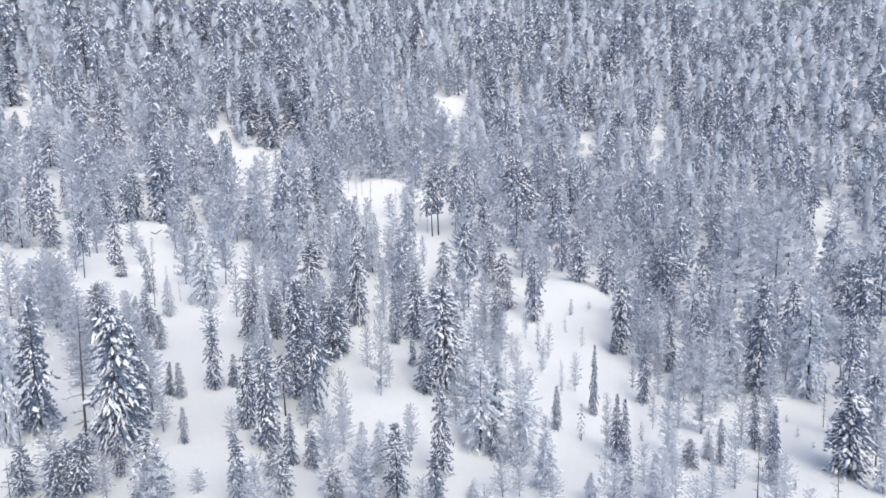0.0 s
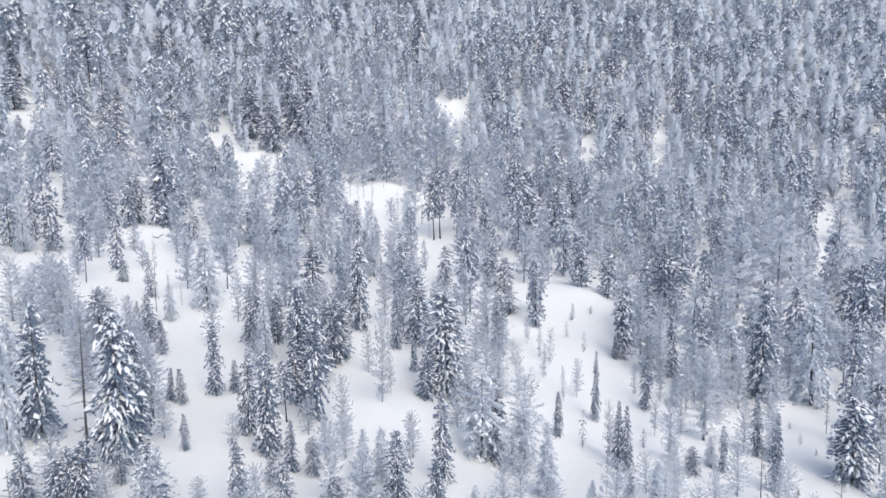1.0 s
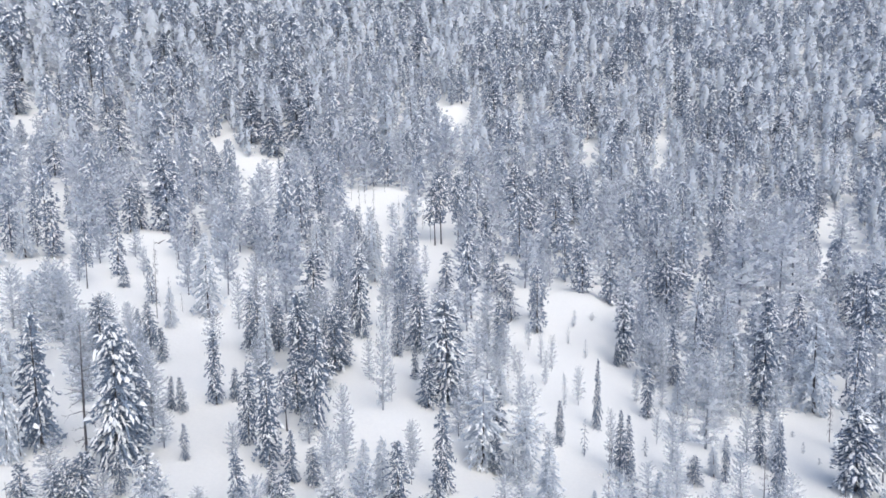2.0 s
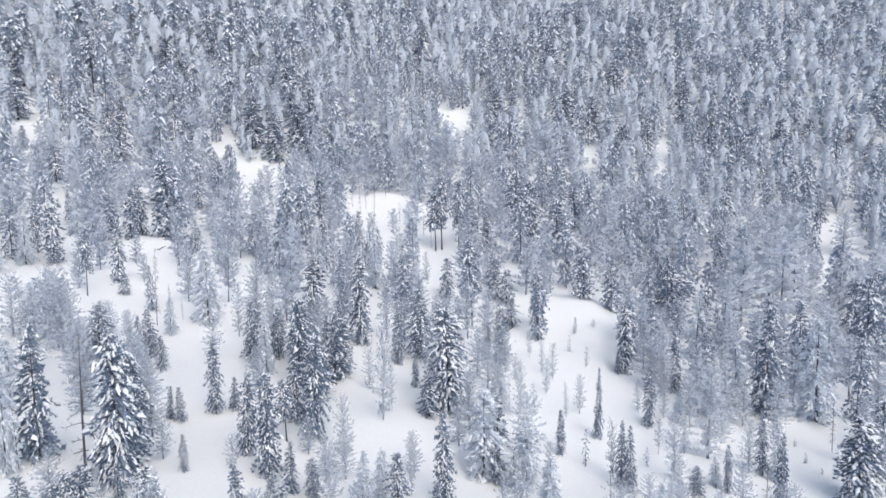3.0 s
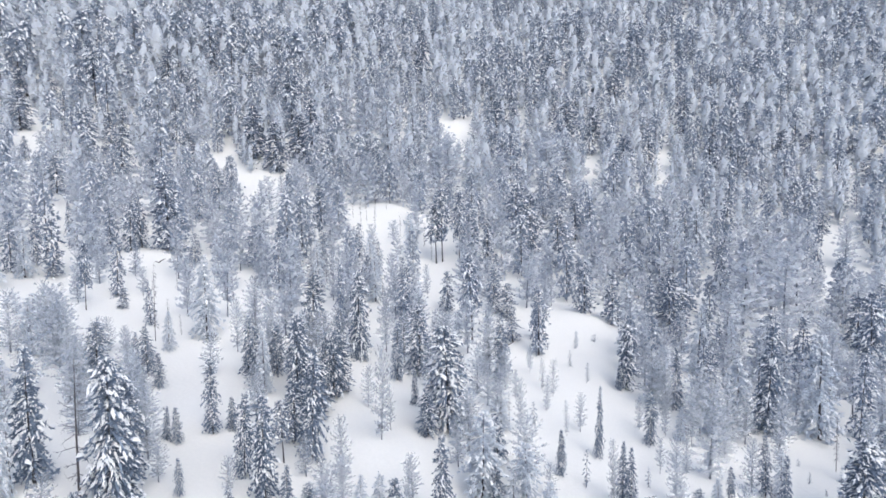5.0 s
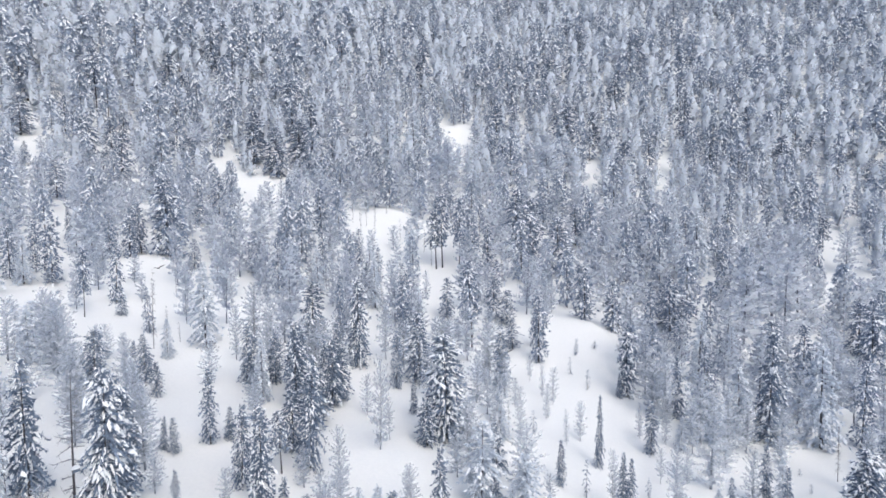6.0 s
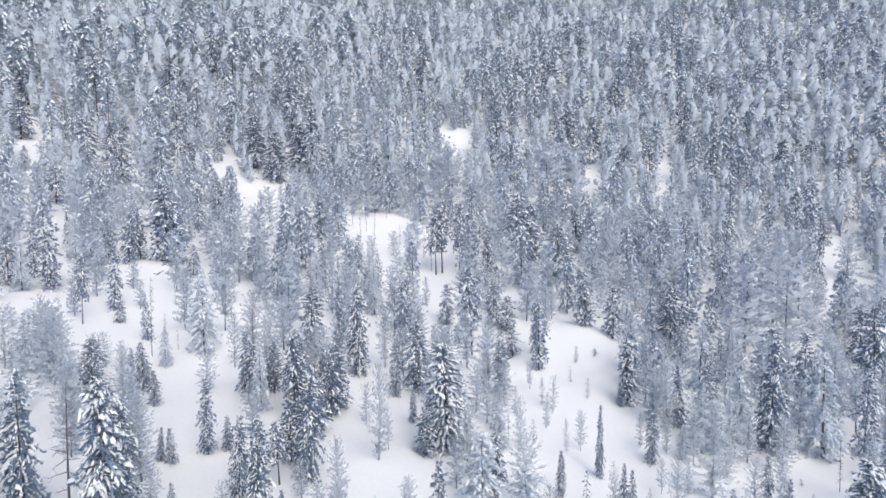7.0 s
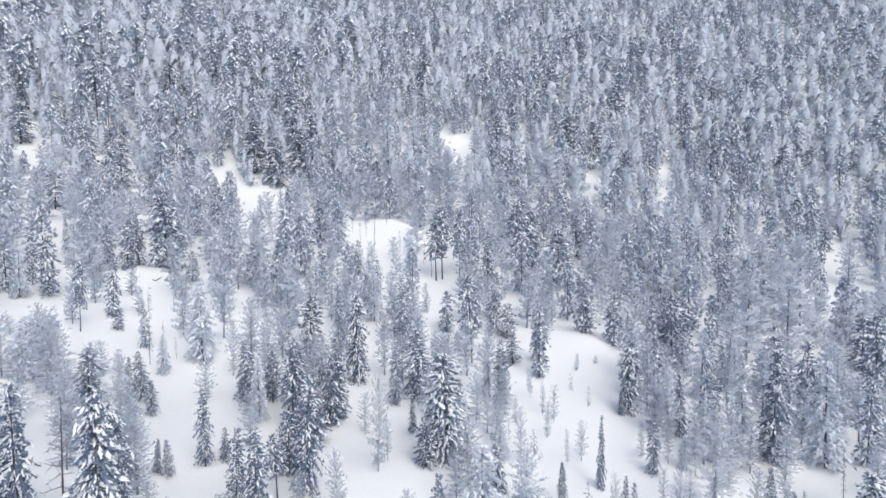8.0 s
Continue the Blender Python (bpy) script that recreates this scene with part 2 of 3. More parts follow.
def larch(seed, limbs, sprays, radius, bare, height=12.0, sway=0.35, spread=1.0, coarse=False):
    """Trunk, limbs and rime-furred sprays of a leafless larch, as three heaps."""
    rng = np.random.default_rng(seed)
    trunk, wood, fur = Heap(), Heap(), Heap()
    s, line = trunk_line(rng, height, sway)
    girth = np.interp(s, [-0.04, 0, 0.1, 1], [0.22, 0.18, 0.13, 0.02]) * height / 12
    if coarse:
        tube(trunk, line[[0, 3, 6]], girth[[0, 3, 6]], 3)
    else:
        tube(trunk, line, girth, 5)
    for i in range(limbs):
        q = (i + rng.uniform(0, 0.95)) / limbs
        f = bare + (0.985 - bare) * q
        a = i * 2.399 + rng.uniform(-0.6, 0.6)
        reach = radius * np.interp(q, [0, 0.2, 0.55, 0.82, 1], [0.7, 1.0, 0.92, 0.64, 0.14]) * rng.uniform(0.6, 1.1) + 0.1
        root = np.array([np.interp(f, s, line[:, 0]), np.interp(f, s, line[:, 1]), f * height])
        d = np.array([math.cos(a), math.sin(a), 0])
        across = np.array([-d[1], d[0], 0])
        lift = np.interp(q, [0, 0.6, 1], [0.05, 0.45, 1.4]) + rng.uniform(-0.2, 0.25)
        pts = np.array([root, root + d * reach * 0.5 + [0, 0, reach * lift * 0.4], root + d * reach + [0, 0, reach * lift]])
        fin = np.array([-d[1], d[0], 0.6]) * 0.03
        if not coarse:
            wood.add([pts[0] - fin, pts[0] + fin, pts[1] + fin * 0.8, pts[1] - fin * 0.8, pts[2]], [(0, 1, 2), (0, 2, 3), (3, 2, 4)])
        for j in range(sprays):
            k = (j + rng.uniform(0.2, 1.0)) / sprays
            at = np.array([np.interp(k, [0, 0.5, 1], pts[:, c]) for c in range(3)])
            way = d * rng.uniform(-0.1, 0.8) + across * rng.uniform(-0.8, 0.8) + np.array([0, 0, rng.uniform(-0.25, 0.9)])
            size = spread * np.interp(q, [0, 0.7, 1], [1.0, 0.85, 0.5])
            way *= size * rng.uniform(0.5, 1.0) * (0.45 + 0.16 * reach) / np.linalg.norm(way)
            wide = np.cross(way, rng.normal(size=3))
            wide *= size * rng.uniform(0.16, 0.34) / (np.linalg.norm(wide) + 1e-6)
            fur.add([at - way * 0.35, at + way * 0.25 + wide, at + way, at + way * 0.2 - wide], [(0, 1, 2), (0, 2, 3)])
    return trunk, wood, fur


def snag(seed, stubs, radius, height=12.0):
    """A bare dead stem and its brittle branches, one heap each."""
    rng = np.random.default_rng(seed)
    trunk, branches = Heap(), []
    s, line = trunk_line(rng, height, 0.35)
    tube(trunk, line, np.interp(s, [-0.04, 0, 0.1, 1], [0.29, 0.24, 0.19, 0.03]) * height / 12, 6)
    for i in range(stubs):
        f = rng.uniform(0.2, 0.98)
        a = rng.uniform(0, 6.28)
        reach = radius * rng.uniform(0.4, 1.0) * (1.1 - 0.6 * f)
        root = np.array([np.interp(f, s, line[:, 0]), np.interp(f, s, line[:, 1]), f * height])
        d = np.array([math.cos(a), math.sin(a), rng.uniform(-0.35, 0.25)])
        spray = Heap()
        tube(spray, [root, root + d * reach * 0.55 + [0, 0, 0.03], root + d * reach], [0.05, 0.035, 0.012], 3)
        for _ in range(7):
            at = root + d * reach * rng.uniform(0.3, 0.95)
            way = d * 0.35 + rng.normal(size=3) * 0.3
            spray.add([at - [0, 0, 0.03], at + [0, 0, 0.03], at + way], [(0, 1, 2)])
        branches.append(spray)
    return trunk, branches


PLAIN = ([0, 0.15, 0.45, 0.8, 1], [0.55, 0.95, 0.80, 0.40, 0.08])
COLUMN = ([0, 0.12, 0.5, 0.85, 1], [0.55, 0.95, 0.92, 0.55, 0.12])
RAGGED = ([0, 0.2, 0.4, 0.5, 0.7, 1], [0.4, 0.95, 0.55, 0.9, 0.7, 0.12])
# kind: label, variants (seed, boughs, profile, droop), bare share of the trunk, snow load, whether seen from near, needles
MAKERS = {
    "laden": ("tall stone pine with boughs bent under thick snow", [(11, 175, COLUMN, 0.35), (12, 187, PLAIN, 0.25), (13, 168, COLUMN, 0.4)], 0.05, 1.3, True, NEEDLE),
    "pine": ("dark blue-green stone pine dusted with fresh snow", [(21, 150, COLUMN, 0.1), (22, 140, PLAIN, 0.3), (23, 152, COLUMN, 0.0), (24, 132, RAGGED, 0.1), (25, 142, PLAIN, 0.2), (26, 152, COLUMN, 0.15), (27, 135, RAGGED, 0.3)], 0.06, 1.0, True, NEEDLE),
    "slope_laden": ("tall stone pine with boughs bent under thick snow", [(111, 120, COLUMN, 0.35), (112, 125, PLAIN, 0.3)], 0.05, 1.35, False, HAZED),
    "slope_pine": ("snow-dusted stone pine crowded among frosted larches", [(121, 104, COLUMN, 0.1), (122, 98, PLAIN, 0.3), (123, 106, COLUMN, 0.0), (124, 96, RAGGED, 0.1), (125, 100, PLAIN, 0.2), (126, 104, COLUMN, 0.2)], 0.06, 1.2, False, HAZED),
    "stilted": ("snowy stone pine with a bare dark lower trunk", [(31, 90, RAGGED, 0.1), (32, 86, COLUMN, 0.1)], 0.42, 1.2, False, HAZED),
    "hoary": ("broad pine coated grey-white all over with thick rime", [(35, 143, PLAIN, 0.25), (36, 156, PLAIN, 0.1), (37, 143, COLUMN, 0.2)], 0.05, 1.0, True, HOAR),
    "slope_hoary": ("broad pine coated grey-white all over with thick rime", [(135, 110, PLAIN, 0.25), (136, 115, PLAIN, 0.1), (137, 110, COLUMN, 0.2)], 0.05, 1.0, False, HOAR),
}
STOCK, USED = {}, {}
UNIT_H, UNIT_R = 12.0, 3.0


def part(name, mesh, parent, label="", kind=""):
    ob = new(name, mesh)
    ob.parent = parent
    return tagged(ob, label, kind=kind)


def stock(kind):
    """The variants of a kind of tree, each built once as an Empty with its parts."""
    if kind in STOCK:
        return STOCK[kind]
    made = []
    if kind in MAKERS:
        label, variants, bare, load, fine, coat = MAKERS[kind]
        for seed, boughs, profile, droop in variants:
            trunk, needles, snow = conifer(seed, boughs, UNIT_R, bare, load, profile, fine, droop=droop)
            base = tagged(new("pine_tree"), label, "pine tree", "snowy pines of the valley")
            part("trunk", trunk.mesh("pine_trunk", BARK, True), base)
            part("needles", needles.mesh("pine_needles", coat), base, "needles hidden in rime" if coat is HOAR else "dark rimed needles with haze in their colour")
            part("snow_load", snow.mesh("pine_snow", LOAD, True), base, "white snow lying on the boughs", "stuff")
            made.append(base)
    elif kind in ("larch", "slope_larch"):
        for seed, limbs, sprays, bare in ((41, 72, 13, 0.10), (42, 78, 12, 0.06), (43, 68, 13, 0.2), (44, 74, 12, 0.14), (45, 70, 12, 0.1)):
            if kind == "larch":
                trunk, wood, fur = larch(seed, limbs, sprays, UNIT_R, bare)
            else:
                trunk, wood, fur = larch(seed + 100, int(limbs * 0.65), int(sprays * 0.75), UNIT_R, bare, spread=1.35)
            base = tagged(new("larch_tree"), "leafless larch furred pale grey with hoar frost", "larch tree", "frosted larches of the valley")
            part("trunk", trunk.mesh("larch_trunk", RIMED_BARK, True), base)
            part("branchwork", wood.mesh("larch_branchwork", THIN_FROST), base, "thin frosted limbs", "stuff")
            part("crown", fur.mesh("larch_crown", AIRY if kind == "larch" else FROST, soft=True), base, "frost-white twigs")
            made.append(base)
    elif kind == "snag":
        for seed, stubs in ((51, 34), (52, 24), (53, 42)):
            trunk, sprays = snag(seed, stubs, UNIT_R)
            base = tagged(new("dead_tree"), "thin dead trunk with bare brittle twigs", "dead tree", "dead trunks of the valley")
            part("trunk", trunk.mesh("dead_trunk", BARK, True), base)
            for spray in sprays:
                part("branch", spray.mesh("dead_branch", TWIG), base)
            made.append(base)
    elif kind == "sapling":
        for seed, boughs in ((61, 30), (62, 24)):
            trunk, needles, snow = conifer(seed, boughs, UNIT_R, 0.05, 0.5, COLUMN, False)
            base = tagged(new("sapling"), "small young pine sticking out of the snow", "sapling", "young pines in the clearings")
            part("trunk", trunk.mesh("sapling_trunk", BARK, True), base)
            part("needles", needles.mesh("sapling_needles", NEEDLE), base)
            part("snow_load", snow.mesh("sapling_snow", LOAD, True), base, kind="stuff")
            made.append(base)
    STOCK[kind] = made
    return made


PLANTED = []


def plant(kind, x, y, height, spread, rng):
    """Sets one tree of a kind on the snow."""
    # beyond 112 m: coarser builds; pine and laden get haze-paled needles
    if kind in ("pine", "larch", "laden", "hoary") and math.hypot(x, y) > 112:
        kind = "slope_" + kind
    variants = stock(kind)
    base = variants[rng.integers(len(variants))]
    m = Matrix.Translation((x, y, float(ground_z(x, y)) - 0.05)) @ pose(0, 0, 0, rng.normal() * LEANING, rng.normal() * LEANING, rng.uniform(0, 360)) @ Matrix.Diagonal((spread / UNIT_R, spread / UNIT_R, height / UNIT_H, 1))
    if base.name in USED:
        copy_thing(base, m @ Matrix.Diagonal((*(1 / a for a in base.scale), 1)))
    else:
        base.matrix_basis = m
        USED[base.name] = True
    PLANTED.append((x, y, spread))


LEANING = 1.2

# ---- the trees that stand singly, stand by stand: x, y, height, spread ----
LADEN_STAND_1 = [
    (-25.5, 44.5, 5.8, 1.7), (-15.6, 48.3, 4, 1.2), (-10.8, 49.3, 3, 1.1), (-31.6, 50.4, 14.2, 2.5), (53.2, 69.3, 11.3, 3),
    (62.4, 77.2, 11.7, 2.9), (-0, 79.3, 15.2, 3.6), (-16.4, 102, 16.7, 2.4), (34.7, 106.1, 14.1, 2.3), (40.6, 134, 12.6, 2.8),
    (-71.5, 142.1, 19.8, 5), (-119.4, 204.4, 17.3, 4.8), (-70.7, 232.1, 20.1, 6), (-83.6, 243.1, 22.2, 8.6), (-58, 243.8, 27.3, 7.4),
    (-64.2, 243.9, 20.6, 6.9), (-76.5, 281.2, 27, 7.4), (-149, 302.8, 22.8, 6.7),
]
PINE_STAND_1 = [
    (-34.9, 42.7, 4.4, 1.3), (-31.4, 43.2, 4.7, 1.1), (-30.7, 43.6, 5.2, 1.4), (-18.8, 46.4, 6.3, 1.1), (-29.3, 46.6, 4, 0.8),
    (-7.8, 48.8, 4.2, 1.2), (-1.4, 50.8, 5.3, 1.2), (-5.1, 51.1, 7.5, 1.8), (-17.5, 51.4, 3.3, 0.8), (-40, 51.9, 13.3, 2.3),
    (-27, 53.8, 3.9, 0.6), (-32, 54.3, 11.3, 2.1), (-16.4, 54.3, 5.6, 1.1), (-14.1, 54.3, 4.1, 1), (-19.4, 56.5, 11.2, 1.7),
    (19.3, 56.7, 4.3, 0.9), (-0.6, 57.1, 9.9, 1.4), (-22.6, 59.6, 9, 1.4), (-32, 63.8, 4.4, 0.9), (-33.4, 63.9, 4.1, 0.7),
]
PINE_STAND_2 = [
    (5.6, 63.9, 5, 1), (40.8, 65.4, 10.3, 1.2), (-16.6, 65.5, 13.7, 2), (22.2, 65.7, 8.6, 1), (21.4, 66.7, 8.7, 1),
    (-29.3, 67.2, 9.6, 1.4), (31.2, 67.5, 3.7, 1.2), (-27.5, 68.8, 4.4, 1), (-19.6, 68.9, 7.7, 2.3), (36.2, 69.4, 6.4, 0.8),
    (15.1, 72.9, 6.3, 0.8), (6.6, 73.5, 6.9, 1.8), (-2.9, 75.4, 6.4, 1.8), (44.2, 75.4, 9, 1.2), (-18.9, 77.4, 8.6, 3),
    (-41.6, 78.1, 5, 1.2), (-50.6, 78.3, 7.8, 2.3), (-22.2, 79.8, 12.2, 2.5), (22.1, 79.8, 10.8, 0.9), (-45.4, 82.2, 7.4, 1.7),
]
PINE_STAND_3 = [
    (-17.5, 82.8, 10.5, 1.9), (-5.4, 85.5, 5.5, 0.9), (-17, 85.7, 8.9, 2.4), (32.4, 86.8, 8.8, 1.5), (-23.7, 87, 10.1, 2.3),
    (-32, 87.1, 9.7, 1.7), (-27.7, 88, 8.4, 1.5), (-20.1, 88.9, 8, 1.5), (-8.9, 94.7, 10, 1.4), (56.1, 95.5, 19.4, 3.6),
    (73.9, 97.4, 15.1, 2.6), (-5, 98.7, 12.5, 3.3), (47.9, 101.8, 14.1, 2.4), (33, 105.1, 5, 0.9), (-26.4, 106.2, 13.4, 3.1),
    (-63.6, 107, 4.2, 1.3), (70.6, 108.7, 17.4, 3.5), (-21.6, 110.2, 15.6, 1.4), (-67.6, 112.2, 12.8, 1.9), (37.9, 113.3, 11.4, 2.2),
]
PINE_STAND_4 = [
    (42.9, 115.2, 12.2, 2.4), (-83.8, 116.6, 12.1, 2.7), (19.4, 116.6, 14.1, 2.7), (14.5, 121.8, 6.4, 2.6), (95.9, 123.6, 21, 3.7),
    (73.5, 126, 12, 4.7), (60.5, 128.3, 10.8, 2.4), (54.9, 129.4, 10.9, 3.3), (-9.8, 133.4, 11.2, 2.8), (14.7, 135.2, 8.5, 2.8),
    (-0.1, 135.4, 9.9, 2.3), (-62.7, 136.7, 7.8, 2), (11.6, 137.8, 10.9, 2.3), (34.6, 138.2, 13, 3.6), (105.6, 141.1, 13.5, 3.7),
    (-78.3, 141.2, 13.1, 2.3), (59.3, 142.9, 12.8, 5.7), (-99.2, 144.6, 8.9, 1.3), (-49.9, 144.6, 11.2, 3.6), (115.1, 145.9, 15, 3.9),
]
PINE_STAND_5 = [
    (13.3, 149.7, 10.9, 2.2), (-34.1, 152.5, 12.3, 2.2), (59.9, 153, 9.6, 2.9), (-18.9, 153.2, 9.5, 2.2), (-25.9, 163.7, 10.2, 2),
    (8, 166.3, 15.5, 4.1), (83.8, 168.3, 16.2, 3.5), (104.6, 206.7, 22.2, 4.1), (12.9, 174.4, 14.5, 3.3), (-123.3, 175, 11.6, 3.6), (35.7, 175.1, 18.2, 6.4),
    (118.6, 176.1, 22.1, 2.6), (-41.1, 181.7, 15, 4.1), (23.7, 185.9, 22.8, 6.5), (28.5, 187.7, 19.4, 5), (-118.7, 192.5, 12.8, 4.3),
    (-105.8, 199.4, 10.2, 3.7), (-151.5, 199.6, 8.1, 2.4), (47.2, 201.1, 14.5, 5), (-136.8, 212.8, 18.3, 4.7), (65, 222.9, 9.2, 2.8),
]
PINE_STAND_6 = [
    (-134.8, 224.2, 15.9, 4.5), (-104.5, 226.7, 12.7, 5.5), (-175.2, 229.3, 16.2, 5.8), (-162.3, 237.5, 16.8, 3.8), (-122.2, 244.9, 7.4, 4),
    (-141.9, 245.3, 12.4, 3.5), (82.6, 256.5, 23.6, 6.8), (125.9, 264.8, 21.6, 7), (-190.9, 267.6, 13.4, 5.9), (206.8, 269.6, 13.8, 6.1),
    (-201.8, 269.9, 16.2, 7.6), (-121.9, 273.4, 11, 3.3), (101.3, 275.5, 19.7, 5.6), (167.1, 277.4, 19.8, 6.2), (185.3, 283.7, 17.4, 6.4),
    (-135.3, 288.7, 18.9, 5.8), (-150.3, 290, 14.6, 4.1), (27.5, 294.6, 20.9, 6.6), (63.9, 297.5, 21.1, 9), (79.8, 300.5, 18.3, 7.6),
]
PINE_STAND_7 = [
    (-106.7, 301.9, 18.2, 7.6), (37.4, 302, 15.3, 5.5), (133.4, 311.9, 22.1, 7), (169.9, 315.2, 16, 5.7), (-139.2, 335.9, 30.2, 6),
    (104.1, 340.3, 20.6, 7.5), (-14.2, 347.9, 19.2, 8.7), (66.8, 351.4, 24.7, 8.8), (-74.6, 365, 21.9, 7.3), (-13, 373.8, 28, 6.7),
    (98, 407.8, 20.3, 8.1), (139.1, 408.7, 24.5, 9),
]
STILTED_STAND_1 = [
    (-19.5, 63.6, 7.5, 1.5), (-68.2, 103, 12.9, 1.5), (5.4, 119.9, 18.9, 3), (-3.2, 169.5, 17.6, 3.5), (-1.3, 171.2, 22.1, 3.7),
    (4, 172.1, 21.5, 2.6), (144.6, 212.6, 12.1, 3.1), (-168.7, 270.3, 29.9, 5.4),
]
HOARY_STAND_1 = [
    (-41, 48.9, 11.1, 1.3), (2.6, 53, 2.3, 0.9), (-9.1, 54.2, 5.9, 1.3), (-7.2, 55.2, 5.7, 1.1), (15.2, 55.8, 3.4, 0.9),
    (22.9, 57.6, 5.7, 1.3), (10.7, 57.8, 6.9, 1.8), (7.5, 62.8, 5.1, 1.4), (9.1, 63.9, 8.3, 2.2), (4, 65, 10.5, 3.2),
    (54.5, 65.1, 5.6, 1.1), (35.2, 70.5, 4.2, 1.1), (45.7, 74.4, 7.5, 1.5), (63.4, 76.6, 13.3, 2.3), (7.9, 82.2, 5.3, 1.8),
    (-63.4, 83, 8.4, 2.3), (37.9, 88.7, 5.7, 1.3), (-69, 90.8, 6.7, 2.9), (65.3, 95.4, 18.4, 4.3), (51.6, 96.6, 13.4, 3.1),
]
HOARY_STAND_2 = [
    (-43.5, 98.5, 15, 3.1), (-87.6, 113.6, 10, 2.4), (53.3, 116.4, 14.9, 3.5), (92.3, 131.8, 11.2, 4.5), (-85.5, 133.1, 9.6, 3.4),
    (-39.2, 140.2, 11.7, 3.6), (-11.1, 169.7, 13.2, 2.5), (74.8, 181.4, 19.7, 4.6), (83.8, 185, 21.1, 5.4), (119.2, 210.7, 10.9, 4.8),
    (-26, 257.9, 26.2, 6.3), (-36.5, 259.2, 19.8, 5.8), (-14.4, 261.9, 26.6, 8.5),
]
LARCH_STAND_1 = [
    (-22.5, 46.5, 2.3, 0.9), (-11.3, 49.3, 7.8, 1.6), (10.8, 54.2, 3.6, 1.3), (5.6, 54.7, 5, 1.3), (7.5, 55.4, 5.7, 1.2),
    (-22.9, 55.6, 4.2, 0.9), (-30.1, 55.7, 3.9, 1.2), (-4.3, 57.2, 6.5, 0.6), (-13.7, 58.2, 4.6, 1.4), (25.4, 58.2, 6, 1.3),
    (-11.6, 58.6, 5.3, 1.4), (30.2, 59.5, 4.8, 1.4), (-4.2, 60.9, 5.5, 1.2), (22.9, 61, 4.9, 1.2), (-16.5, 62, 4.8, 1.2),
    (-12.3, 62.4, 7.4, 1.3), (26.9, 62.6, 6.8, 1.5), (34.9, 63.4, 6.9, 1.7), (2.9, 64, 3.1, 0.7), (-48.3, 69.2, 7.3, 2.2),
]
LARCH_STAND_2 = [
    (21.2, 69.4, 7.8, 0.9), (29.5, 70.2, 9, 1.5), (-8.9, 71.5, 12.2, 1.4), (-8, 74.5, 5.6, 0.8), (42.7, 76.2, 7.7, 1.6),
    (30.4, 77.9, 5.2, 0.8), (37.9, 78.5, 13.6, 3.4), (3.3, 78.8, 6.9, 1.9), (34.6, 78.8, 5.3, 0.9), (-12.1, 81.9, 6.2, 1.2),
    (10.9, 82.2, 8.3, 1.1), (18.4, 84.5, 5.6, 0.5), (-37.2, 85, 6.6, 1.8), (21.1, 87, 6.5, 1.1), (39.3, 87.7, 8.5, 1.7),
    (1.9, 87.8, 6.7, 1.5), (-63.8, 88.6, 8.4, 2.3), (-52.9, 89.5, 4.3, 1), (35.9, 89.8, 5.9, 1), (32, 91, 5, 0.8),
]
LARCH_STAND_3 = [
    (16.6, 91.8, 6, 0.8), (11.6, 94.3, 5.1, 0.7), (18.7, 97.3, 6.7, 1), (17.2, 99.3, 5.9, 0.6), (-32.2, 99.9, 11.6, 1.7),
    (16, 106.6, 5.2, 0.8), (-5.5, 110.7, 10.6, 1.6), (-63.6, 114.3, 6, 1.2), (-56, 118.4, 8.6, 2), (-33.9, 118.7, 16.1, 4.3),
    (28.5, 121.7, 3.9, 0.6), (-70.3, 123.5, 6.4, 1.8), (-50.7, 125.1, 14.3, 2.9), (-27.5, 132.1, 11, 1.8), (-13.8, 139.4, 11.6, 1.9),
    (-52.8, 140.2, 13, 2.9), (76.7, 142.1, 22.4, 7.2), (88.2, 143.6, 22.7, 7.3), (51.8, 143.7, 12.1, 3.3), (-5.2, 144.9, 7.6, 1.2),
]
LARCH_STAND_4 = [
    (93.8, 158.8, 20, 6.7), (87.2, 158.9, 16.6, 6.3), (122.5, 163.7, 12, 4.8), (105.1, 164.9, 25.9, 5.5), (-28.4, 168.6, 7.5, 1.9),
    (-35.3, 168.7, 10.7, 2.8), (-22.5, 170, 8.1, 1.9), (-17.2, 179.7, 7.6, 2), (111, 185.3, 20.1, 5), (-61.2, 191.9, 11.7, 3.1),
    (140.9, 194.8, 16.2, 4.9), (-52.2, 194.9, 10.9, 3.6), (-65.9, 197.5, 8.6, 2), (-11, 198.7, 10.5, 2), (-60.3, 202.9, 9, 2.1),
    (-153.1, 210.5, 7.9, 2.1), (1.6, 233.8, 24.6, 7.7), (-104.2, 234, 16.6, 5.9), (24.4, 239.2, 17.1, 6.9), (-2.5, 239.6, 26.9, 6.9),
]
LARCH_STAND_5 = [
    (45.3, 246.5, 25.2, 10.1), (130, 259.4, 10.6, 6.4), (-52.7, 261.6, 24.7, 5.8), (-48.1, 274.2, 25, 6.7), (-38.1, 272, 33.6, 7.2), (-31.9, 287.9, 30.6, 5.8), (-156.3, 279.5, 11.2, 5.1),
    (15.2, 288.9, 12.9, 3.5), (-158.1, 309.5, 12.4, 5.6), (-132.5, 314.3, 14.2, 6.9), (181.7, 316.2, 12.8, 7), (-218.3, 320.3, 25.5, 9.6),
]
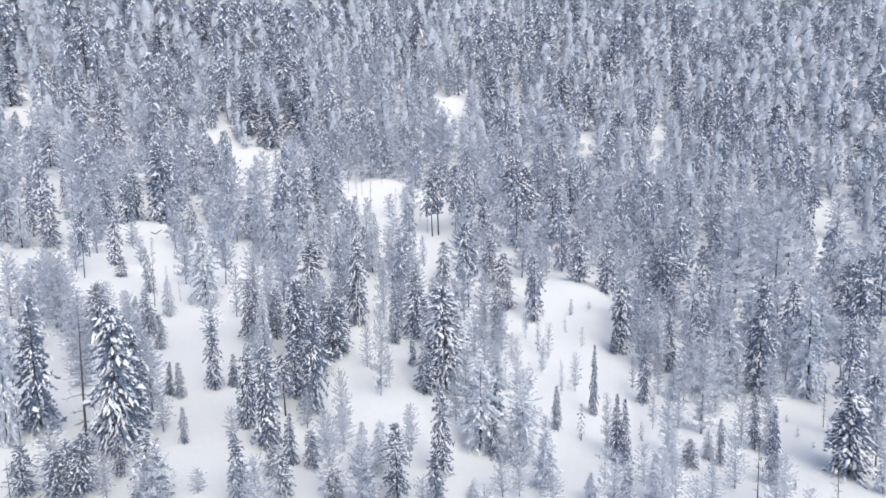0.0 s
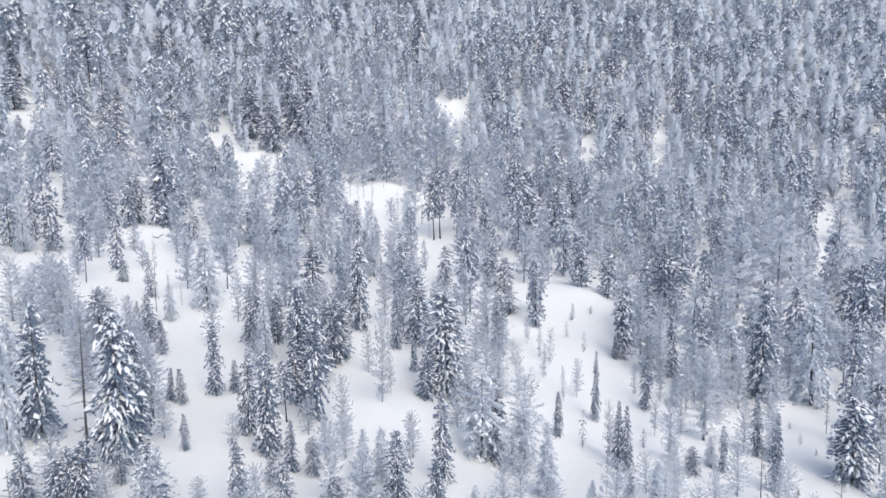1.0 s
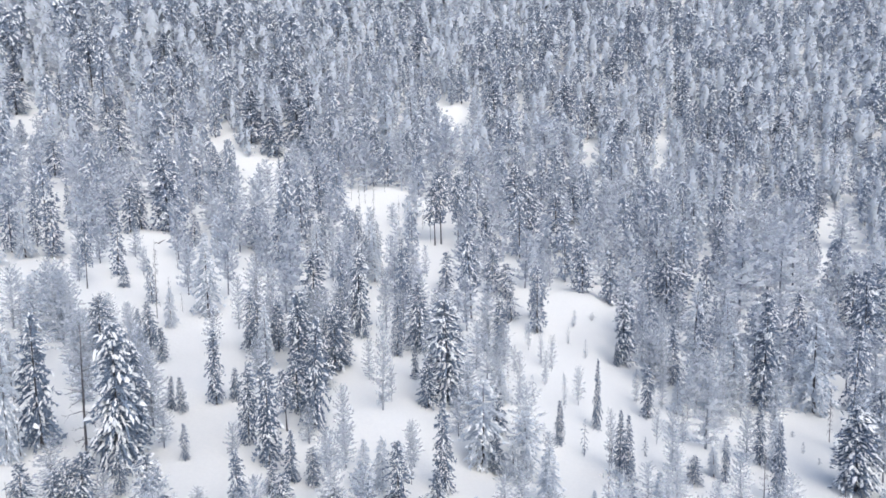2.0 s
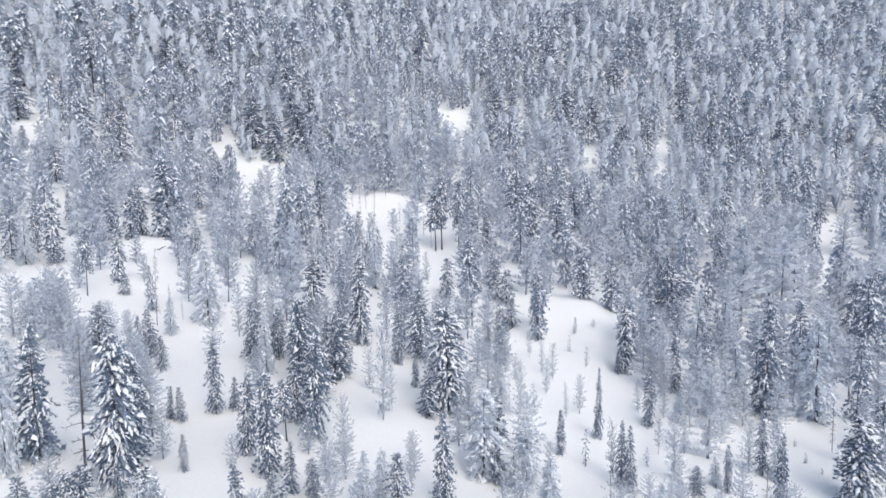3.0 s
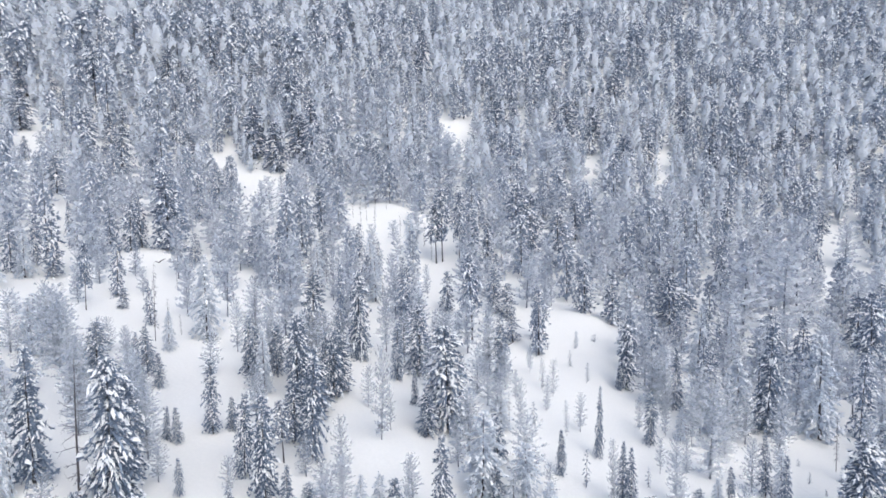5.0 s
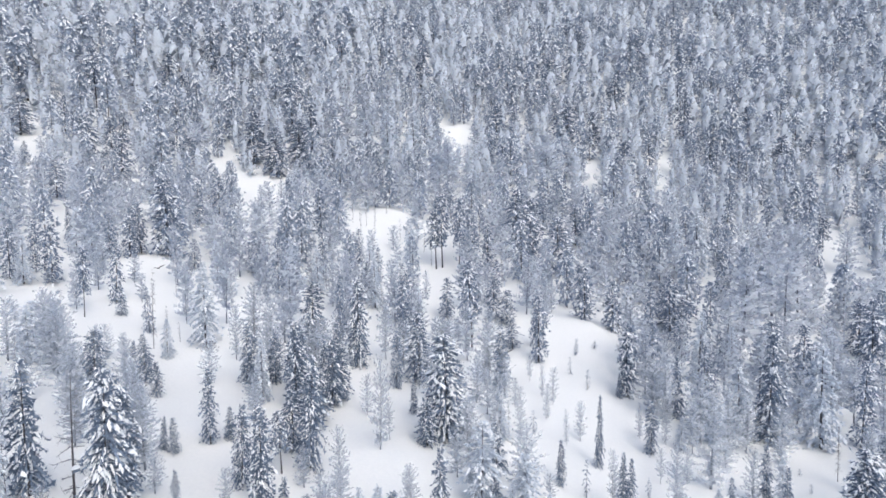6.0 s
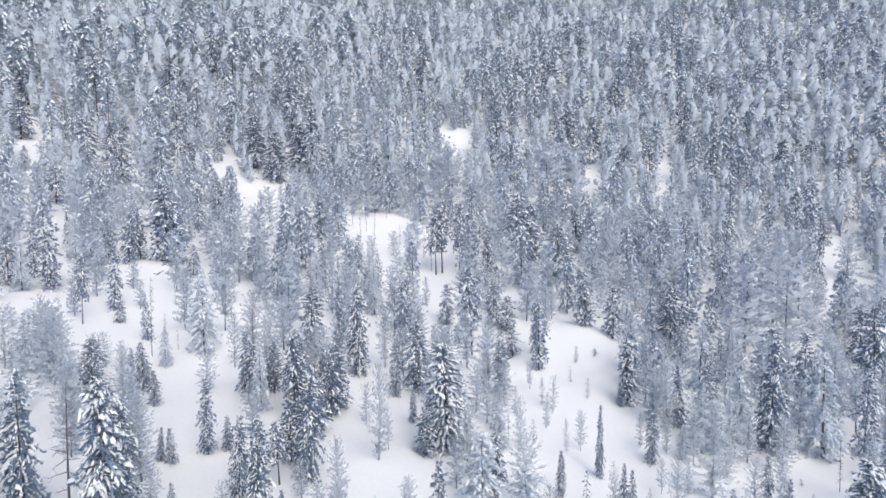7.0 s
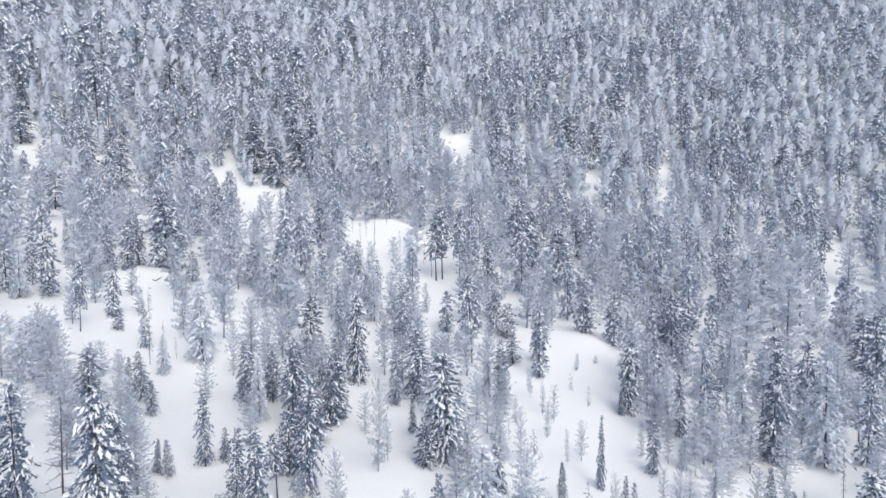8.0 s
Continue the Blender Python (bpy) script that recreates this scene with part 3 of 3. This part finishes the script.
SNAG_STAND_1 = [
    (-40.6, 49.9, 10.7, 0.6), (-34.6, 50.3, 13.9, 1.9), (17.9, 59.8, 10.4, 0.6), (-61.4, 77.5, 7.3, 0.7), (9.3, 83.2, 6.2, 0.7),
    (60.7, 84.8, 9.1, 0.7), (-15.9, 86.4, 3.8, 0.4), (-31, 88, 16.3, 0.9), (-65.2, 92.8, 8.7, 0.8), (-51.3, 95.5, 14, 0.8),
    (-48.4, 99, 3.8, 0.4), (-51, 99.6, 6.3, 0.6), (-45.7, 116.9, 13.4, 0.7), (-59.8, 121.2, 6.9, 0.6), (-14.3, 123.3, 11, 0.8),
    (16.9, 168.9, 16, 0.9), (-4.7, 172, 11.2, 0.7), (-7.4, 181.6, 8.6, 0.8), (-23.9, 183.9, 11.5, 0.8), (-28.7, 185.7, 12.5, 0.8),
]
SNAG_STAND_2 = [
    (-15.6, 186.7, 8.2, 0.8), (-28.1, 195, 9.1, 0.8), (-32.9, 195.2, 7.2, 0.6), (-22, 204.3, 5.4, 0.8),
]
SAPLING_STAND_1 = [
    (18.2, 71.8, 5.1, 0.7), (27.2, 73.7, 2.8, 0.5), (52.7, 75.4, 1, 0.3), (52.3, 78.4, 1.7, 0.4), (54.5, 84.4, 1.2, 0.4),
    (13.6, 86.2, 3.7, 0.8), (34.1, 97, 3.1, 0.6), (27.2, 106.3, 3.9, 0.7), (9.3, 107.6, 4.5, 0.8), (25.2, 112.5, 3.6, 0.6),
    (33.6, 125.3, 1.9, 0.7),
]
LARCH_STAND_6 = [
    (-66.5, 82.6, 9.5, 2.2), (-65.2, 88.7, 9.8, 2), (-53, 76.3, 10.1, 2), (-54.9, 71.3, 9.4, 2.1), (-47.3, 80.3, 6.8, 1.5),
    (-41.2, 72.1, 6.5, 1.5), (-55, 88.5, 5.6, 1.4), (-51.3, 107.8, 11.8, 2.3), (-43, 106.8, 13.9, 2.5), (-41.3, 126, 13.8, 2.6),
    (-37.2, 96.3, 9.6, 1.5), (-61.9, 126.4, 13.8, 2.6), (-29.2, 90.1, 10.5, 1.7), (-19.5, 111.2, 11.1, 1.8), (-12.1, 107, 11.8, 2),
    (-34.7, 45.7, 5.2, 1.5), (-28.8, 43.6, 4, 0.9), (-47.6, 57.2, 8.5, 1.5),
]
PINE_STAND_8 = [
    (-32.3, 42.7, 4, 1.2), (-55.4, 101.7, 8.5, 1.3), (-82.6, 135.1, 11.2, 2.2), (-91.3, 114.8, 10.7, 2.1), (-90.4, 120.9, 11.2, 1.7),
    (-78.9, 137.1, 12, 2.5), (-76.2, 185.4, 13.3, 3.4), (-78.4, 175.1, 13.5, 3.2), (-79.7, 205.2, 13.6, 3.4),
]
HOARY_STAND_3 = [
    (-51.7, 63.2, 6.7, 1.6), (-43.8, 76.2, 6, 1.5), (-92.3, 137.3, 11.3, 2.8), (-47.3, 92.4, 6.8, 1.4),
]
rng = np.random.default_rng(3)
for kind, stands in (
    ("laden", (LADEN_STAND_1,)),
    ("pine", (PINE_STAND_1, PINE_STAND_2, PINE_STAND_3, PINE_STAND_4, PINE_STAND_5, PINE_STAND_6, PINE_STAND_7, PINE_STAND_8)),
    ("stilted", (STILTED_STAND_1,)),
    ("hoary", (HOARY_STAND_1, HOARY_STAND_2, HOARY_STAND_3)),
    ("larch", (LARCH_STAND_1, LARCH_STAND_2, LARCH_STAND_3, LARCH_STAND_4, LARCH_STAND_5, LARCH_STAND_6)),
    ("snag", (SNAG_STAND_1, SNAG_STAND_2,)),
    ("sapling", (SAPLING_STAND_1,)),
):
    for stand in stands:
        for x, y, height, spread in stand:
            plant(kind, x, y, height, spread, rng)

# clearings of open snow: middle x, y, reach across the valley's view line and along it
CLEARINGS = [
    (29.0, 113.3, 8.4, 37.4),
    (-8.4, 70.6, 6.0, 10.9),
    (-34.0, 75.4, 4.2, 31.7),
    (-62.7, 115.1, 8.4, 22.8),
    (-82.5, 109.8, 5.7, 6.9),
    (-98.6, 142.9, 2.8, 25.3),
    (-1.3, 170.8, 6.0, 37.5),
    (-22.8, 194.1, 11.0, 12.3),
    (53.7, 77.2, 4.4, 17.0),
    (148.4, 207.5, 8.9, 23.0),
    (7.1, 298.0, 8.1, 6.3),
    (-159.7, 216.6, 4.1, 18.3),
    (3.7, 58.2, 2.4, 4.4),
    (42.3, 76.2, 1.4, 16.7),
    (15.9, 66.2, 1.4, 9.9),
    (-28.7, 131.0, 2.0, 14.5),
    (-37.4, 52.7, 2.7, 2.6),
    (-68.4, 210.0, 8.0, 19.0),
    (72.3, 271.0, 4.1, 16.8),
    (104.2, 266.9, 2.7, 11.2),
    (-94.1, 232.1, 3.8, 6.6),
    (-40.4, 102.3, 2.4, 14.3),
    (-14.1, 89.7, 4.7, 8.2),
]


def open_snow(x, y, margin=0.0):
    """Whether a place lies in one of the clearings."""
    for cx, cy, across, along in CLEARINGS:
        far = math.hypot(cx, cy)
        ax, ay = cx / far, cy / far
        u, v = (x - cx) * ay - (y - cy) * ax, (x - cx) * ax + (y - cy) * ay
        if abs(u / (across + margin)) ** 3 + abs(v / (along + margin)) ** 3 < 1 + 0.55 * math.sin(x / 2.9 + 2 * math.sin(y / 4.1)) * math.sin(y / 2.3):
            return True
    return False


def room(x, y):
    """How tall a tree may grow at a place: low on the downhill fringe of a clearing."""
    far = math.hypot(x, y)
    for k in range(3, 52, 3):
        if open_snow(x * (1 + k / far), y * (1 + k / far)):
            return 0.42 * k
    return 99.0


def scatter(rng, tries, near, far, angle, gap):
    """Places spread over a sector of the valley, at least gap apart, outside the clearings."""
    cell, out = {}, []
    for x, y, r in PLANTED:
        cell.setdefault((int(x // 8), int(y // 8)), []).append((x, y, 0.55 * r))
    for _ in range(tries):
        d, a = math.sqrt(rng.uniform(near * near, far * far)), radians(rng.uniform(-angle, angle))
        x, y = d * math.sin(a), d * math.cos(a)
        apart = gap * (1.05 if x < -60 and y < 260 else 1.0)
        key = (int(x // 8), int(y // 8))
        close = [p for i in (-1, 0, 1) for j in (-1, 0, 1) for p in cell.get((key[0] + i, key[1] + j), ())]
        if any((px - x) ** 2 + (py - y) ** 2 < (apart + pr) ** 2 for px, py, pr in close) or open_snow(x, y, 1.0) or room(x, y) < rng.uniform(2.0, 5.0):
            continue
        cell.setdefault(key, []).append((x, y, 0.0))
        out.append((x, y))
    return out


# ---- the thickets between them ----
rng = np.random.default_rng(7)
for x, y in scatter(rng, 1500, 62, 150, 42, 3.6) + scatter(rng, 420, 43, 110, 41, 2.6):
    far, most = math.hypot(x, y), room(x, y)
    draw = rng.uniform()
    if far < 135 and rng.uniform() < (0.32 if x < 28 else 0.6 if far < 100 else 0.1):
        continue
    if draw < (0.84 if x > 15 else 0.72):
        h = min(most, rng.uniform(0.45, 1.0) * min(15, 4 + far * 0.08))
        plant("larch", x, y, h, h * rng.uniform(0.2, 0.3), rng)
    elif draw < (0.88 if x > 15 else 0.82):
        h = min(most, rng.uniform(0.5, 1.0) * min(15, 4 + far * 0.08))
        plant("hoary", x, y, h, h * rng.uniform(0.17, 0.24), rng)
    elif draw < 0.97:
        h = min(most, rng.uniform(0.45, 1.0) * min(16, 4 + far * 0.085))
        plant("pine", x, y, h, h * rng.uniform(0.14, 0.2), rng)
    else:
        h = rng.uniform(4, 10)
        plant("snag", x, y, h, 1.0, rng)


# ---- the far forest on the mountainside ----
def far_wood(name, label, builds, places, heights, slimness):
    """Thousands of small trees gathered into one mesh of several materials."""
    verts, faces, mats, normals, count = [], [], [], [], 0
    soft = len(builds[0]) == 2
    furs = {id(pieces): [fur_normals(v) for v, f in pieces] for pieces in builds}
    for x, y in places:
        pieces = builds[rng.integers(len(builds))]
        h = min(rng.uniform(*heights) * (1.0 if x > -60 else 1.25 if y > 250 else 0.9), room(x, y))
        r, a = h * rng.uniform(*slimness), rng.uniform(0, 6.28)
        c, s = math.cos(a), math.sin(a)
        z = float(ground_z(x, y)) - 0.1
        for slot, (v, f) in enumerate(pieces):
            p = v * (r / UNIT_R, r / UNIT_R, h / UNIT_H)
            p = np.stack([x + c * p[:, 0] - s * p[:, 1], y + s * p[:, 0] + c * p[:, 1], z + p[:, 2]], 1)
            verts.append(p)
            faces.append(f + count)
            mats.append(np.full(len(f), slot))
            if soft:
                q = furs[id(pieces)][slot]
                normals.append(np.stack([c * q[:, 0] - s * q[:, 1], s * q[:, 0] + c * q[:, 1], q[:, 2]], 1))
            count += len(p)
    v, f, mi = np.concatenate(verts), np.concatenate(faces), np.concatenate(mats)
    mesh = bpy.data.meshes.new(name)
    mesh.from_pydata(v.tolist(), [], f.tolist())
    # far pines carry the air's haze in their needle colour
    for mat in ((BARK, FAR_HAZED, LOAD) if len(builds[0]) == 3 else (FURRED, FROST)):
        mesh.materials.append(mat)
    mesh.polygons.foreach_set("material_index", mi.astype(np.int32))
    if soft:
        mesh.shade_smooth()
        mesh.normals_split_custom_set_from_vertices(np.concatenate(normals).tolist())
    tagged(new(name, mesh), label, "forest", kind="stuff")


def far_conifer(seed, clumps, profile, load, size):
    """A pine of few faces for trees that stay far off: clumps of needles and snow round a slim trunk."""
    rng = np.random.default_rng(seed)
    trunk, needles, snow = Heap(), Heap(), Heap()
    tube(trunk, [(0, 0, 0), (0, 0, 6), (0, 0, 12)], [0.16, 0.11, 0.02], 3)
    for i in range(clumps):
        q = (i + rng.uniform(0, 0.9)) / clumps
        a = i * 2.399 + rng.uniform(-0.5, 0.5)
        d = np.array([math.cos(a), math.sin(a), 0])
        reach = UNIT_R * np.interp(q, profile[0], profile[1]) * rng.uniform(0.3, 1.05) + 0.1
        at = d * reach + [0, 0, (0.1 + 0.88 * q) * 12 - 0.3 * reach * (1 - q)]
        clump(needles, snow, rng, at, d, size * rng.uniform(0.75, 1.2), 5, load * rng.choice([0.4, 0.8, 1.1], p=[0.25, 0.35, 0.4]), False, 0.42)
    return [h.arrays() for h in (trunk, needles, snow)]


def far_larch(seed, limbs, sprays, spread, dome):
    """A larch of few faces: its close inner twigs are furred into one uneven dome, with looser sprays round it."""
    trunk, wood, fur = larch(seed, limbs, sprays, UNIT_R, 0.08, spread=spread, coarse=True)
    if dome:
        rng = np.random.default_rng(seed + 500)
        rings, sides, shell = 7, 7, []
        for q in np.linspace(0.04, 0.97, rings):
            turn = np.linspace(0, 6.283, sides, endpoint=False) + rng.uniform(-0.25, 0.25, sides)
            out = dome * UNIT_R * np.interp(q, [0, 0.2, 0.55, 0.8, 0.93, 1], [0.55, 0.95, 0.9, 0.7, 0.42, 0.1]) * rng.uniform(0.55, 1.25, sides)
            shell.append(np.stack([out * np.cos(turn), out * np.sin(turn), (0.1 + 0.84 * q + rng.uniform(-0.04, 0.04, sides)) * UNIT_H], 1))
        loops = [[j * sides + i % sides for i in range(sides + 1)] for j in range(rings)]
        trunk.add(np.concatenate(shell), [face for lower, upper in zip(loops, loops[1:]) for face in strip(lower, upper)])
    return [(v, facing_out(v, f)) for v, f in (trunk.arrays(), fur.arrays())]


def kinds(spots):
    """Splits places between pine and larch, which grow in drifts."""
    pines, larches = [], []
    for x, y in spots:
        k = 0.8 * rng.uniform() + 0.1 + 0.13 * math.sin(x / 13 + 1.7 * math.sin(y / 17)) + (0.01 if x < -20 else 0.0)
        (pines if k < 0.44 else larches).append((x, y))
    return pines, larches


PROFILES = ((71, COLUMN), (72, PLAIN), (73, COLUMN), (74, RAGGED), (75, PLAIN), (76, COLUMN))
pines, larches = kinds(scatter(rng, 4200, 147, 235, 42, 5.3))
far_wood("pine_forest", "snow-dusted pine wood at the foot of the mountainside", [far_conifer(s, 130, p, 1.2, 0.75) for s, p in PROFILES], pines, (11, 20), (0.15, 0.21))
far_wood("larch_forest", "pale frosted larch wood at the foot of the mountainside", [far_larch(s, 36, 7, 1.5, 0.0) for s in (81, 82, 83, 84, 85)], larches, (11, 20), (0.2, 0.28))
pines, larches = kinds(scatter(rng, 5500, 233, 345, 42, 5.9))
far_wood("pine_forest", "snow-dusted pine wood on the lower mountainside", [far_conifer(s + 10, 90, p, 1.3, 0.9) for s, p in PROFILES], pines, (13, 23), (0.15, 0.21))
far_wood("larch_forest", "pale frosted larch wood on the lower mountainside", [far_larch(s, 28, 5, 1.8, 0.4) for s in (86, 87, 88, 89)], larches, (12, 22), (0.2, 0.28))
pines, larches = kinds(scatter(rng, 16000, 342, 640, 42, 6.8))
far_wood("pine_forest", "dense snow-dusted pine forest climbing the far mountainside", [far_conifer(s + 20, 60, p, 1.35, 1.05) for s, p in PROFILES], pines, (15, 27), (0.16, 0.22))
far_wood("larch_forest", "pale frosted larches mixed through the far mountainside forest", [far_larch(s, 20, 4, 2.2, 0.54) for s in (91, 92, 93, 94)], larches, (14, 25), (0.22, 0.3))

# ---- broken wood sticking out of the snow ----
def broken_branch(x, y, size, turn, stems, label):
    """A forked dead branch, half buried: each stem is (lean in degrees, turn in degrees, length)."""
    base = tagged(new("broken_branch"), label, "dead branch")
    for lean, twist, length in stems:
        heap = Heap()
        side, rise = math.sin(radians(lean)), math.cos(radians(lean))
        a = radians(twist)
        way = np.array([side * math.cos(a), side * math.sin(a), rise]) * length
        tube(heap, [way * -0.15, way * 0.5 + [0, 0, 0.05 * length], way * 0.8, way], [0.16, 0.13, 0.09, 0.04], 5)
        for q in (0.5, 0.75):
            tube(heap, [way * q, way * q + np.array([-way[1], way[0], 0.4]) * 0.22], [0.05, 0.015], 3)
        part("stem", heap.mesh("broken_stem", BARK, True), base)
    base.matrix_basis = Matrix.Translation((x, y, float(ground_z(x, y)))) @ pose(0, 0, 0, 0, 0, turn) @ Matrix.Scale(size, 4)


broken_branch(11.7, 117.0, 1.0, 0, ((50, 180, 2.6), (60, 10, 3.0), (20, 90, 1.6)), "dark forked dead branch jutting from the snow")
broken_branch(-69.6, 132.6, 0.8, 0, ((60, 0, 2.4), (75, 185, 1.5)), "bent dark twig lying on a round snow knoll")
broken_branch(42.9, 64.4, 0.8, 30, ((70, 20, 1.8), (50, 200, 1.0)), "short dark broken stem poking through the snow")
